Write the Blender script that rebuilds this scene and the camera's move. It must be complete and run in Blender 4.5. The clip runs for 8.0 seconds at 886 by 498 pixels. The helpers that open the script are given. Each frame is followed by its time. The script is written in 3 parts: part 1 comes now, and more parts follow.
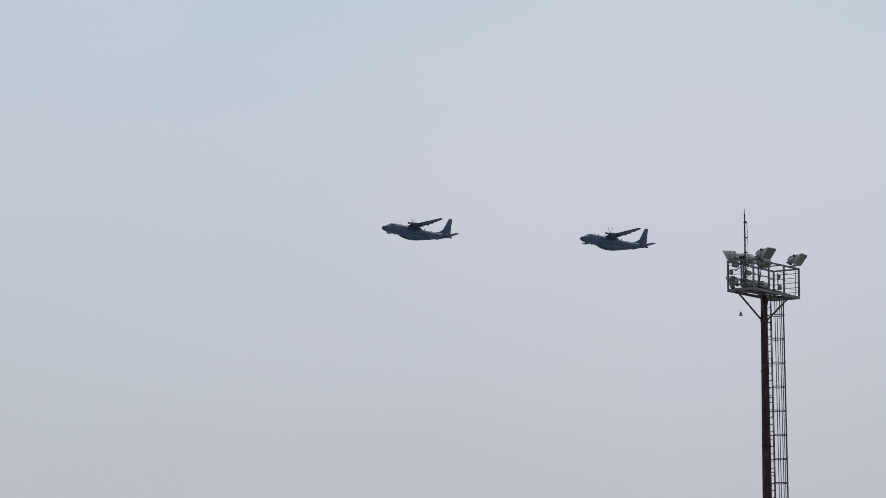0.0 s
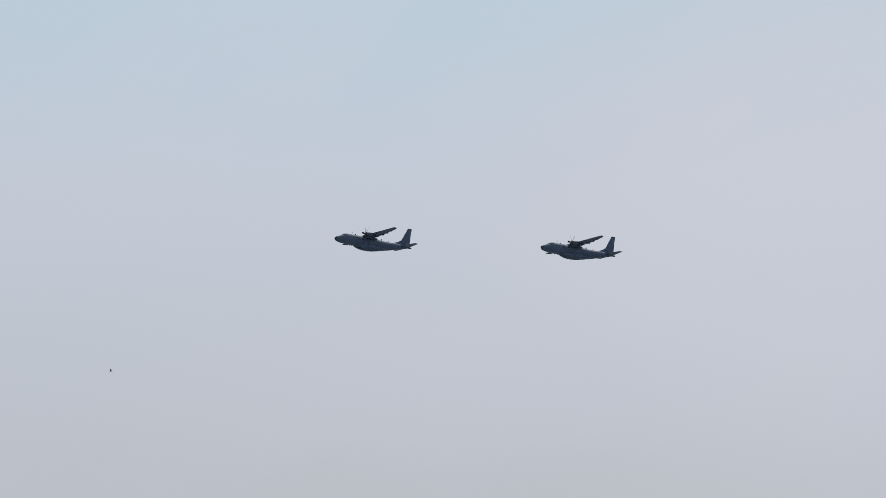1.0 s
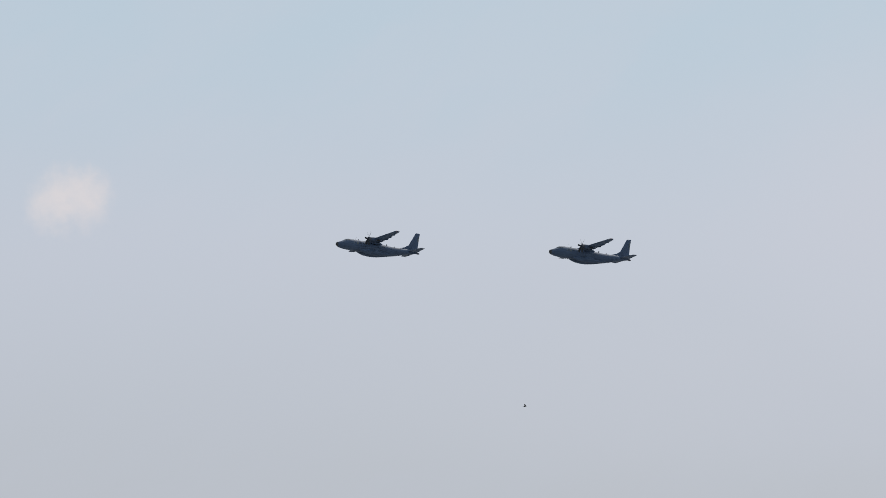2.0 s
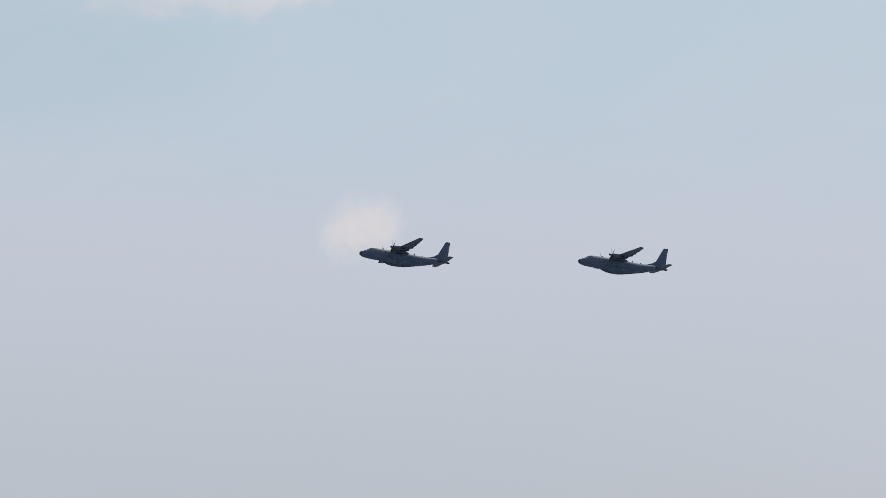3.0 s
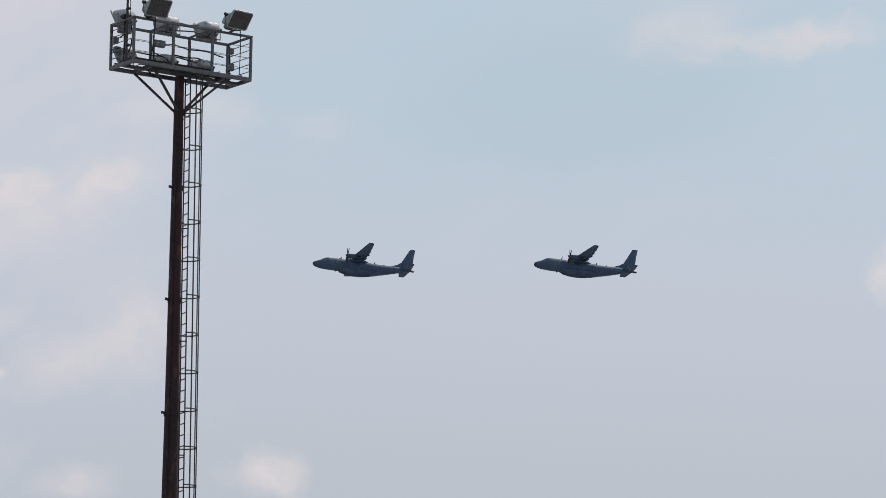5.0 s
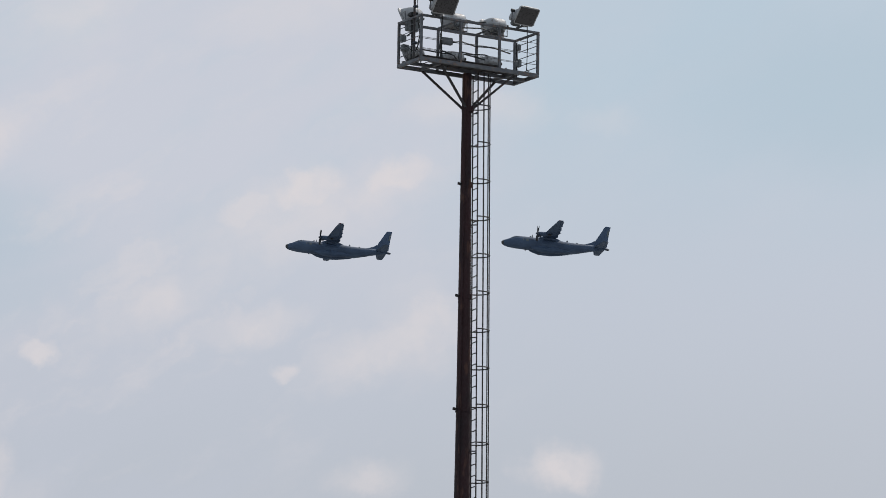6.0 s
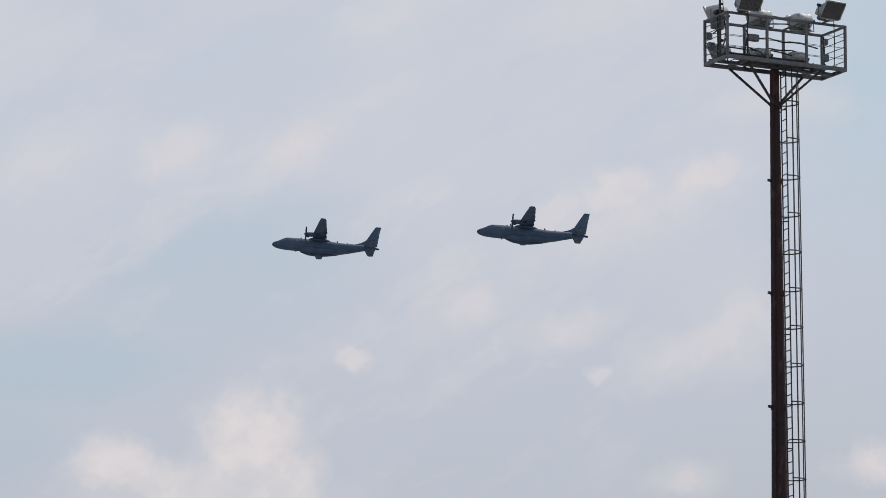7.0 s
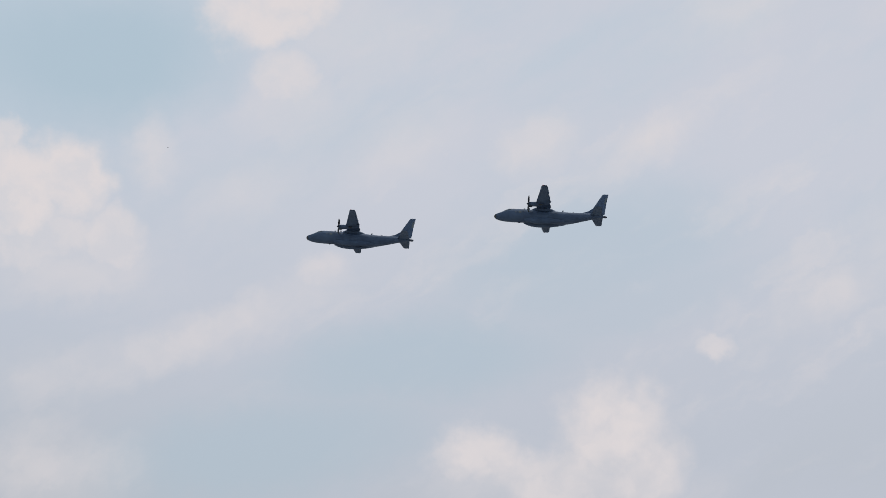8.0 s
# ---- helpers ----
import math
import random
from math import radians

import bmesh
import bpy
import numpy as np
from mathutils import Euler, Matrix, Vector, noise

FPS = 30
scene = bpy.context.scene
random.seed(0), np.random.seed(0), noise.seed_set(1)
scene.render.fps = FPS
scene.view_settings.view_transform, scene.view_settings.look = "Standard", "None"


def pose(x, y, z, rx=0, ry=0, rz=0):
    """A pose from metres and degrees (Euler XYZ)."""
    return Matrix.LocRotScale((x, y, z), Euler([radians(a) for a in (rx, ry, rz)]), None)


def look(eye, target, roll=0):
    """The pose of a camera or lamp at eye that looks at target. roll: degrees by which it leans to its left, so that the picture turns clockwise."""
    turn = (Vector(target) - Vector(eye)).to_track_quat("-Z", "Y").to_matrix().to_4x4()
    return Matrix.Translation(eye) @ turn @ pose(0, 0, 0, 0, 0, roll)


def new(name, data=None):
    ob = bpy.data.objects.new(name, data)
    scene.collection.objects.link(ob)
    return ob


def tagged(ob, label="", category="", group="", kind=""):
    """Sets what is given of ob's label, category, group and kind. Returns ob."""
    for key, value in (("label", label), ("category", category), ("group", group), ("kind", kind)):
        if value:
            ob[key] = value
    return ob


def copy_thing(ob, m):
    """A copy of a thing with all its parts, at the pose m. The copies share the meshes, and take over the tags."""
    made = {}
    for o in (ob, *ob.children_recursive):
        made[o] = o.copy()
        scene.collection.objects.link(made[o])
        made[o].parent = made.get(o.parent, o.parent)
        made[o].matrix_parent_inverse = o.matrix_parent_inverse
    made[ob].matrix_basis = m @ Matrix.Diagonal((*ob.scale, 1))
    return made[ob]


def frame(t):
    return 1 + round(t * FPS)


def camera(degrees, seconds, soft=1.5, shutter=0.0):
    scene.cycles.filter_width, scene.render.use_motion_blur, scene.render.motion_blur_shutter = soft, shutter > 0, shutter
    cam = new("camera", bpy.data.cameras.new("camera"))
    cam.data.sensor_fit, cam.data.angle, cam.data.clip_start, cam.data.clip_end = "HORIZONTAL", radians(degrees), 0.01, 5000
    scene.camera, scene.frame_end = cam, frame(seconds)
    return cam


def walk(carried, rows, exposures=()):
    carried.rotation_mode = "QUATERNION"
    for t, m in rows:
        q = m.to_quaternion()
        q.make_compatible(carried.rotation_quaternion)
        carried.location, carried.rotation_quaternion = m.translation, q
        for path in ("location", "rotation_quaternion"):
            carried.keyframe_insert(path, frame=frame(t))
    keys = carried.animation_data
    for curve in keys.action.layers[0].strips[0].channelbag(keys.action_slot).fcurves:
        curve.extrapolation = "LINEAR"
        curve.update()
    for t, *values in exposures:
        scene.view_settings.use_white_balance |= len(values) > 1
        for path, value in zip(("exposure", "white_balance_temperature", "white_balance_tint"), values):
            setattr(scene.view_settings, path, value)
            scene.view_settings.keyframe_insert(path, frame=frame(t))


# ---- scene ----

# Camera: a spectator standing still, eye 1.6 m up, following two aircraft with a long lens
cam = camera(13.55, 8.0, soft=0.75)
EYE = (0.0, 0.0, 1.6)
# seconds, yaw, pitch, roll
PATH = [
    (0.0, -29.859, 8.336, 0.181),
    (0.5, -28.446, 8.654, 0.296),
    (1.0, -27.093, 8.838, 0.492),
    (1.5, -24.928, 9.015, 0.632),
    (1.7, -24.323, 9.102, 0.578),
    (2.8, -19.553, 9.643, -0.305),
    (3.0, -18.702, 9.710, -0.470),
    (3.5, -16.839, 9.883, -0.834),
    (4.0, -14.801, 10.082, -0.808),
    (4.2, -13.921, 10.141, -0.828),
    (5.3, -8.976, 10.261, -0.799),
    (5.5, -8.218, 10.172, -0.842),
    (6.0, -5.697, 10.178, -0.918),
    (6.5, -3.008, 10.255, -1.050),
    (7.0, -0.847, 10.143, -0.367),
    (7.3, 0.715, 10.074, -0.560),
    (7.5, 1.995, 10.040, -0.447),
    (8.0, 4.769, 9.940, -0.400),
]


def eye_pose(yaw, pitch, roll):
    return pose(*EYE, 0, 0, yaw) @ pose(0, 0, 0, pitch) @ pose(0, 0, 0, 0, roll) @ pose(0, 0, 0, 90)


walk(cam, [(t, eye_pose(y, p, r)) for t, y, p, r in PATH])

# ---- world and sun ----
SUN_ELEVATION, SUN_HEADING = 56.0, -52.0  # heading: degrees left of north (+y)


def heading(az, el):
    a, e = radians(az), radians(el)
    return Vector((-math.sin(a) * math.cos(e), math.cos(a) * math.cos(e), math.sin(e)))


# Clouds of the hazy sky: heading, elevation, half width, half height (degrees), tilt, density
CUMULUS_LEFT = [
    (11.32, 10.74, 0.95, 0.91, 0, 1.0), (10.62, 10.85, 0.62, 0.71, 0, 1.0), (11.57, 11.56, 0.26, 0.33, 0, 0.9), (9.95, 10.04, 0.65, 0.5, 20, 0.8),
    (11.13, 9.93, 1.21, 0.52, 0, 0.7), (7.51, 13.6, 1.08, 0.65, 0, 1.0), (7.26, 12.65, 0.54, 0.56, 0, 0.7),
]
CUMULUS_LOW = [
    (2.16, 7.14, 1.04, 0.78, 0, 1.0), (4.17, 6.74, 0.78, 0.57, 20, 0.9), (1.55, 6.62, 0.69, 0.69, 0, 0.85), (2.99, 6.45, 1.3, 0.52, 0, 0.8),
    (0.63, 8.43, 0.29, 0.22, 0, 0.75),
]
CUMULUS_MIDDLE = [
    (-3.58, 11.05, 0.67, 0.29, 25, 0.8), (-4.9, 11.29, 0.57, 0.29, 12, 0.75), (-2.74, 10.68, 0.52, 0.21, 20, 0.6), (-7.57, 6.86, 0.62, 0.41, 0, 0.8),
    (-5.47, 9.15, 0.57, 0.41, 0, 0.55), (-3.32, 8.34, 0.26, 0.13, 0, 0.6), (-17.36, 10.0, 0.58, 0.42, 0, 0.9),
]
# thinner, softer cloud
WISPS_LEFT = [
    (9.32, 11.36, 0.43, 0.73, 0, 0.6), (8.48, 8.61, 2.25, 0.41, 25, 0.6), (6.65, 9.6, 0.52, 0.28, 0, 0.6), (3.4, 11.6, 0.65, 0.45, 20, 0.6),
    (1.54, 11.62, 1.04, 0.31, 32, 0.75), (-1.34, 9.33, 1.21, 0.41, 28, 0.6), (10.86, 6.53, 1.3, 0.69, 0, 0.55), (10.72, 7.96, 1.47, 0.48, 10, 0.4),
    (5.52, 11.41, 1.21, 0.52, 25, 0.35), (7.99, 10.78, 0.95, 0.52, 25, 0.35), (10.68, 9.6, 1.73, 0.6, 0, 0.5), (7.13, 12.09, 0.78, 0.6, 0, 0.45),
    (3.04, 6.32, 2.25, 0.6, 0, 0.5), (6.08, 13.23, 1.38, 0.69, 0, 0.35),
]
WISPS_MIDDLE = [
    (-1.32, 9.29, 0.65, 0.26, 30, 0.6), (-2.82, 9.0, 0.82, 0.28, 15, 0.6), (-4.93, 8.69, 1.3, 0.48, 20, 0.65), (-4.61, 6.63, 0.69, 0.26, 0, 0.5),
    (-6.3, 12.43, 1.04, 0.35, 0, 0.4), (-0.14, 13.67, 1.56, 0.52, 20, 0.45), (-3.35, 13.83, 1.73, 0.52, 10, 0.3), (-15.06, 13.55, 1.81, 0.26, 4, 0.75),
    (-14.08, 13.31, 0.78, 0.19, 0, 0.4), (-13.91, 13.62, 0.95, 0.52, 10, 0.45), (-8.24, 12.22, 0.52, 0.22, 0, 0.2),
    (-3.67, 10.67, 2.07, 0.6, 20, 0.5), (-4.55, 11.03, 1.3, 0.39, 15, 0.55), (-2.18, 9.99, 1.04, 0.35, 25, 0.3), (-5.28, 8.91, 0.78, 0.78, 0, 0.45),
]
# gaps with bluer air, and broad grey veils
GAPS = [
    (10.24, 12.85, 1.99, 1.08, 0, 1.0), (5.14, 8.21, 2.5, 0.75, 8, 0.75), (7.49, 6.8, 2.7, 0.85, 10, 0.75), (1.81, 9.09, 2.25, 0.52, 18, 0.35),
    (-12.4, 12.6, 3.0, 1.3, 0, 0.5), (2.5, 9.8, 2.4, 1.0, 15, 0.55),
]
SCRAPS = [(1.5, 10.0, 9.0, 5.0, 0, 1.0)]
VEIL_LEFT = [(2.2, 11.6, 9.5, 9.0, 0, 1.0)]
VEILS = [(-33.5, 9.0, 6.5, 4.5, 0, 0.95), (-30.0, 7.0, 9.0, 1.8, 0, 0.4)]


def make_world():
    w = bpy.data.worlds.new("hazy_sky")
    scene.world = w
    w.use_nodes = True
    nt = w.node_tree
    nt.nodes.clear()
    N, K = nt.nodes.new, nt.links.new

    def math_node(op, a, b=None, clamp=False):
        n = N("ShaderNodeMath")
        n.operation, n.use_clamp = op, clamp
        for i, v in enumerate((a, b)):
            if v is None:
                continue
            if isinstance(v, (int, float)):
                n.inputs[i].default_value = v
            else:
                K(v, n.inputs[i])
        return n.outputs[0]

    def vec_node(op, a, b):
        n = N("ShaderNodeVectorMath")
        n.operation = op
        for i, v in enumerate((a, b)):
            if isinstance(v, (tuple, Vector)):
                n.inputs[i].default_value = v
            elif v is not None:
                K(v, n.inputs[i])
        return n

    def mix(fac, a, b):
        n = N("ShaderNodeMix")
        n.data_type = "RGBA"
        for s, v in ((n.inputs[0], fac), (n.inputs[6], a), (n.inputs[7], b)):
            if isinstance(v, (int, float)):
                s.default_value = v
            elif isinstance(v, tuple):
                s.default_value = (*v, 1)
            else:
                K(v, s)
        return n.outputs[2]

    def fbm(scale, detail, vec, rough=0.55):
        n = N("ShaderNodeTexNoise")
        n.inputs["Scale"].default_value, n.inputs["Detail"].default_value = scale, detail
        n.inputs["Roughness"].default_value = rough
        K(vec, n.inputs["Vector"])
        return n

    def ramp(v, lo, hi, smooth=True):
        n = N("ShaderNodeMapRange")
        n.interpolation_type = "SMOOTHSTEP" if smooth else "LINEAR"
        n.inputs[1].default_value, n.inputs[2].default_value = lo, hi
        K(v, n.inputs[0])
        return n.outputs[0]

    way = N("ShaderNodeTexCoord").outputs["Generated"]
    sky = N("ShaderNodeTexSky")
    sky.sky_type, sky.sun_disc = "NISHITA", False
    sky.sun_elevation, sky.sun_rotation = radians(SUN_ELEVATION), radians(-SUN_HEADING)
    sky.dust_density, sky.air_density, sky.altitude = 3.0, 1.2, 50
    clear = vec_node("SCALE", sky.outputs[0], None)
    clear.inputs["Scale"].default_value = 0.1
    sep = N("ShaderNodeSeparateXYZ")
    K(way, sep.inputs[0])
    z = sep.outputs[2]
    # humid haze: grey low down, paler above, bluer higher up
    haze = mix(ramp(z, 0.085, 0.175), HAZE_LOW, HAZE_MID)
    haze = mix(ramp(z, 0.155, 0.225), haze, HAZE_HIGH)
    air = mix(0.86, clear.outputs[0], haze)

    def scaled(v, k):
        n = vec_node("SCALE", v, None)
        n.inputs["Scale"].default_value = k
        return n.outputs[0]

    half = (0.5, 0.5, 0.5)
    wide = scaled(vec_node("SUBTRACT", fbm(30, 4, way, 0.5).outputs[1], half).outputs[0], 0.010)
    fine = scaled(vec_node("SUBTRACT", fbm(130, 6, way, 0.6).outputs[1], half).outputs[0], 0.0085)
    bent = vec_node("ADD", vec_node("ADD", way, wide).outputs[0], fine).outputs[0]

    def patches(rows, inner, outer, torn=None, rag=0.0):
        """Oval patches that fade from inner to outer; the torn noise frays their edges by rag."""
        total = None
        for az, el, rw, rh, tilt, dens in rows:
            c = heading(az, el)
            side = Vector((math.cos(radians(az)), math.sin(radians(az)), 0))
            up = side.cross(c)
            ct, st = math.cos(radians(tilt)), math.sin(radians(tilt))
            along, across = side * ct + up * st, up * ct - side * st
            rel = vec_node("SUBTRACT", bent, c).outputs[0]
            a = vec_node("DOT_PRODUCT", rel, along / radians(rw)).outputs["Value"]
            b = vec_node("DOT_PRODUCT", rel, across / radians(rh)).outputs["Value"]
            d = math_node("SQRT", math_node("ADD", math_node("MULTIPLY", a, a), math_node("MULTIPLY", b, b)))
            if torn is not None:
                d = math_node("ADD", d, math_node("MULTIPLY", math_node("SUBTRACT", 0.5, torn), rag))
            one = math_node("MULTIPLY", math_node("SUBTRACT", 1.0, ramp(d, inner, outer)), dens)
            total = one if total is None else math_node("MAXIMUM", total, one)
        return total

    # thin high veils, torn by gaps of bluer air
    # the high cloud is drawn out along one slanting wind
    mapped = N("ShaderNodeCombineXYZ")
    for i, (axis, k) in enumerate((((0.87, 0.0, 0.5), 0.55), ((-0.5, 0.0, 0.87), 1.7), ((0.0, 1.0, 0.0), 1.0))):
        K(vec_node("DOT_PRODUCT", bent, Vector(axis) * k).outputs["Value"], mapped.inputs[i])
    flat = mapped.outputs[0]
    streaks = ramp(fbm(22, 5, flat).outputs[0], 0.36, 0.66)
    gaps = patches(GAPS, 0.3, 1.4)
    broad = math_node("MAXIMUM", patches(VEILS, 0.2, 1.2), patches(VEIL_LEFT, 0.72, 1.08))
    veil = math_node("MULTIPLY", broad, math_node("ADD", math_node("MULTIPLY", streaks, 0.5), 0.5))
    veil = math_node("MAXIMUM", veil, math_node("MULTIPLY", streaks, 0.22))
    veil = math_node("MULTIPLY", veil, math_node("SUBTRACT", 1.0, gaps))
    air = mix(veil, air, mix(ramp(z, 0.11, 0.205), VEIL_LOW, VEIL))
    air = mix(math_node("MULTIPLY", patches(VEILS, 0.2, 1.2), 0.45), air, PALE_VEIL)
    air = mix(math_node("MULTIPLY", gaps, 0.72), air, GAP_AIR)
    # cumulus in the haze
    lumps = fbm(75, 5, way, 0.54).outputs[0]
    fluff = fbm(48, 7, flat, 0.58).outputs[0]
    cum = math_node("MAXIMUM", patches(CUMULUS_LEFT, 0.5, 1.22, lumps, 1.3), patches(CUMULUS_LOW, 0.4, 1.25, lumps, 1.25))
    cum = math_node("MAXIMUM", cum, patches(CUMULUS_MIDDLE, 0.3, 1.4, lumps, 1.5))
    cum = math_node("MAXIMUM", cum, math_node("MAXIMUM", patches(WISPS_LEFT, 0.0, 1.45, fluff, 1.6), patches(WISPS_MIDDLE, 0.0, 1.45, fluff, 1.6)))
    scraps = ramp(fbm(42, 6, flat, 0.58).outputs[0], 0.50, 0.72)
    scraps = math_node("MULTIPLY", math_node("MULTIPLY", scraps, patches(SCRAPS, 0.2, 1.2)), math_node("SUBTRACT", 1.0, gaps))
    cum = math_node("MAXIMUM", cum, math_node("MULTIPLY", scraps, 0.4))
    billow = ramp(fbm(90, 4, bent, 0.5).outputs[0], 0.30, 0.64)
    dens = math_node("MULTIPLY", cum, math_node("ADD", math_node("MULTIPLY", billow, 0.4), 0.6))
    lit = mix(dens, air, CUMULUS)
    bg = N("ShaderNodeBackground")
    K(lit, bg.inputs[0])
    bg.inputs[1].default_value = 1.0
    out = N("ShaderNodeOutputWorld")
    K(bg.outputs[0], out.inputs[0])


HAZE_LOW, HAZE_MID, HAZE_HIGH = (0.482, 0.514, 0.582), (0.545, 0.582, 0.667), (0.498, 0.600, 0.690)
PALE_VEIL = (0.612, 0.634, 0.700)
VEIL_LOW, VEIL, CUMULUS, GAP_AIR = (0.510, 0.545, 0.620), (0.580, 0.606, 0.682), (0.728, 0.682, 0.690), (0.42, 0.53, 0.62)
make_world()
sun = new("sun", bpy.data.lights.new("sun", "SUN"))
sun.data.energy, sun.data.angle, sun.data.color = 2.2, radians(1.5), (1.0, 0.95, 0.88)
sun.matrix_basis = look((0, 0, 300), Vector((0, 0, 300)) - heading(SUN_HEADING, SUN_ELEVATION))
scene.view_settings.exposure = 0.0


# ---- materials ----
def material(name, color, rough=0.6, metal=0.0, second=None, scale=3.0, grain=40.0, bump=0.1, spots=None, streak=None):
    """Two scales of variation, optional rust spots, optional stretched streaks."""
    m = bpy.data.materials.new(name)
    m.use_nodes = True
    nt = m.node_tree
    N, K = nt.nodes.new, nt.links.new
    b = nt.nodes["Principled BSDF"]
    b.inputs["Metallic"].default_value = metal
    tc = N("ShaderNodeTexCoord").outputs["Object"]

    def noise_tex(s, detail=4):
        n = N("ShaderNodeTexNoise")
        n.inputs["Scale"].default_value, n.inputs["Detail"].default_value = s, detail
        if streak:
            mp = N("ShaderNodeMapping")
            mp.inputs["Scale"].default_value = streak
            K(tc, mp.inputs[0])
            K(mp.outputs[0], n.inputs[0])
        else:
            K(tc, n.inputs[0])
        return n.outputs[0]

    def mixc(fac, a, c):
        n = N("ShaderNodeMix")
        n.data_type = "RGBA"
        for s, v in ((n.inputs[0], fac), (n.inputs[6], a), (n.inputs[7], c)):
            if isinstance(v, tuple):
                s.default_value = (*v, 1)
            else:
                K(v, s)
        return n.outputs[2]

    def rng(v, lo, hi, a=0.0, c=1.0):
        n = N("ShaderNodeMapRange")
        for i, q in enumerate((lo, hi, a, c)):
            n.inputs[i + 1].default_value = q
        K(v, n.inputs[0])
        return n.outputs[0]

    second = second or tuple(c * 0.72 for c in color)
    big, fine = noise_tex(scale), noise_tex(grain, 6)
    col = mixc(rng(big, 0.38, 0.62), color, second)
    dark = tuple(c * 0.8 for c in color)
    grainy = mixc(rng(fine, 0.45, 0.75, 0.0, 0.5), col, dark)
    if spots:
        grainy = mixc(rng(noise_tex(scale * 2.7, 8), 0.56, 0.64), grainy, spots)
    K(grainy, b.inputs["Base Color"])
    K(rng(fine, 0.3, 0.7, rough - 0.08, min(1.0, rough + 0.1)), b.inputs["Roughness"])
    if bump:
        bp = N("ShaderNodeBump")
        bp.inputs["Strength"].default_value, bp.inputs["Distance"].default_value = bump, 0.01
        K(fine, bp.inputs["Height"])
        K(bp.outputs[0], b.inputs["Normal"])
    return m


# camouflage greys shifted blue, which puts the distance haze into the colour
HAZED_PAINT = material("haze_tinted_camouflage_paint", (0.046, 0.078, 0.138), 0.65, 0, (0.024, 0.046, 0.092), 0.35, 5, 0.02)
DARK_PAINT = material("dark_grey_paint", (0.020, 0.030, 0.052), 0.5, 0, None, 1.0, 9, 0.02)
RADOME = material("black_radome", (0.025, 0.027, 0.03), 0.55, 0, None, 1.5, 12, 0.02)
BLADE = material("black_propeller_composite", (0.014, 0.017, 0.024), 0.75, 0, None, 2, 20, 0.02)
COCKPIT_GLASS = material("cockpit_glass", (0.02, 0.024, 0.03), 0.08, 0, None, 2, 9, 0)
EXHAUST = material("burnt_exhaust_metal", (0.03, 0.03, 0.034), 0.55, 0.3, (0.02, 0.02, 0.022), 4, 20, 0.05)
MARK_PALE = material("pale_marking_paint", (0.10, 0.12, 0.13), 0.55, 0, None, 3, 20, 0.02)
NAV_LAMP = material("red_lamp_lens", (0.35, 0.03, 0.03), 0.2, 0, None, 3, 20, 0)
POLE_STEEL = material("rusty_brown_mast_steel", (0.032, 0.010, 0.012), 0.9, 0.0, (0.016, 0.008, 0.010), 1.6, 30, 0.3, (0.060, 0.026, 0.020), (1, 1, 0.35))
LADDER_STEEL = material("weathered_dark_steel", (0.042, 0.039, 0.042), 0.65, 0.2, (0.032, 0.025, 0.025), 4, 60, 0.15, (0.07, 0.04, 0.03))
GALVANISED = material("weathered_galvanised_steel", (0.135, 0.138, 0.15), 0.55, 0.25, (0.08, 0.08, 0.09), 5, 60, 0.15, (0.16, 0.11, 0.09))
GRATING = material("dark_floor_grating", (0.06, 0.056, 0.056), 0.7, 0.3, (0.045, 0.034, 0.03), 5, 60, 0.2)
HOUSING = material("dull_aluminium_housing", (0.36, 0.355, 0.36), 0.5, 0.3, (0.25, 0.245, 0.25), 5, 45, 0.2, (0.19, 0.17, 0.165))
LAMP_GLASS = material("dark_lamp_glass", (0.045, 0.040, 0.042), 0.3, 0, (0.032, 0.028, 0.03), 5, 30, 0)
BLACK_CABLE = material("black_rubber_cable", (0.015, 0.015, 0.016), 0.6, 0, None, 8, 60, 0.05)
BOX_PAINT = material("grey_enamel_box", (0.13, 0.135, 0.14), 0.5, 0.1, None, 6, 60, 0.1)
# unseen airfield ground, kept pale to throw light up onto wing undersides
GROUND = material("pale_bounce_ground", (0.30, 0.30, 0.29), 0.9, 0, (0.23, 0.23, 0.22), 0.02, 1.5, 0.6)
FEATHER = material("dark_feathers", (0.03, 0.028, 0.027), 0.8, 0, None, 20, 90, 0.1)


# ---- mesh helpers ----
def part(name, bm, mat, parent=None, label="", smooth=False):
    me = bpy.data.meshes.new(name)
    bmesh.ops.recalc_face_normals(bm, faces=bm.faces)
    bm.to_mesh(me)
    bm.free()
    me.materials.append(mat)
    if smooth:
        me.shade_smooth()
        me.set_sharp_from_angle(angle=radians(38))
    ob = new(name, me)
    ob.parent = parent
    return tagged(ob, label)


def thing(name, m=None):
    ob = new(name)
    ob.matrix_basis = m or Matrix()
    return ob


def share(src, parent, m, name=None):
    """Another object on the same mesh, placed at m in its parent's space."""
    ob = new(name or src.name.split(".")[0], src.data)
    ob.parent = parent
    ob.matrix_basis = m
    for key in ("label", "kind"):
        if key in src:
            ob[key] = src[key]
    return ob


def box(size, m=None, bevel=0.0, bm=None):
    bm = bm or bmesh.new()
    r = bmesh.ops.create_cube(bm, size=1, matrix=(m or Matrix()) @ Matrix.Diagonal((*size, 1)))
    if bevel:
        es = list({e for v in r["verts"] for e in v.link_edges})
        bmesh.ops.bevel(bm, geom=es, offset=bevel, segments=2, affect="EDGES")
    return bm


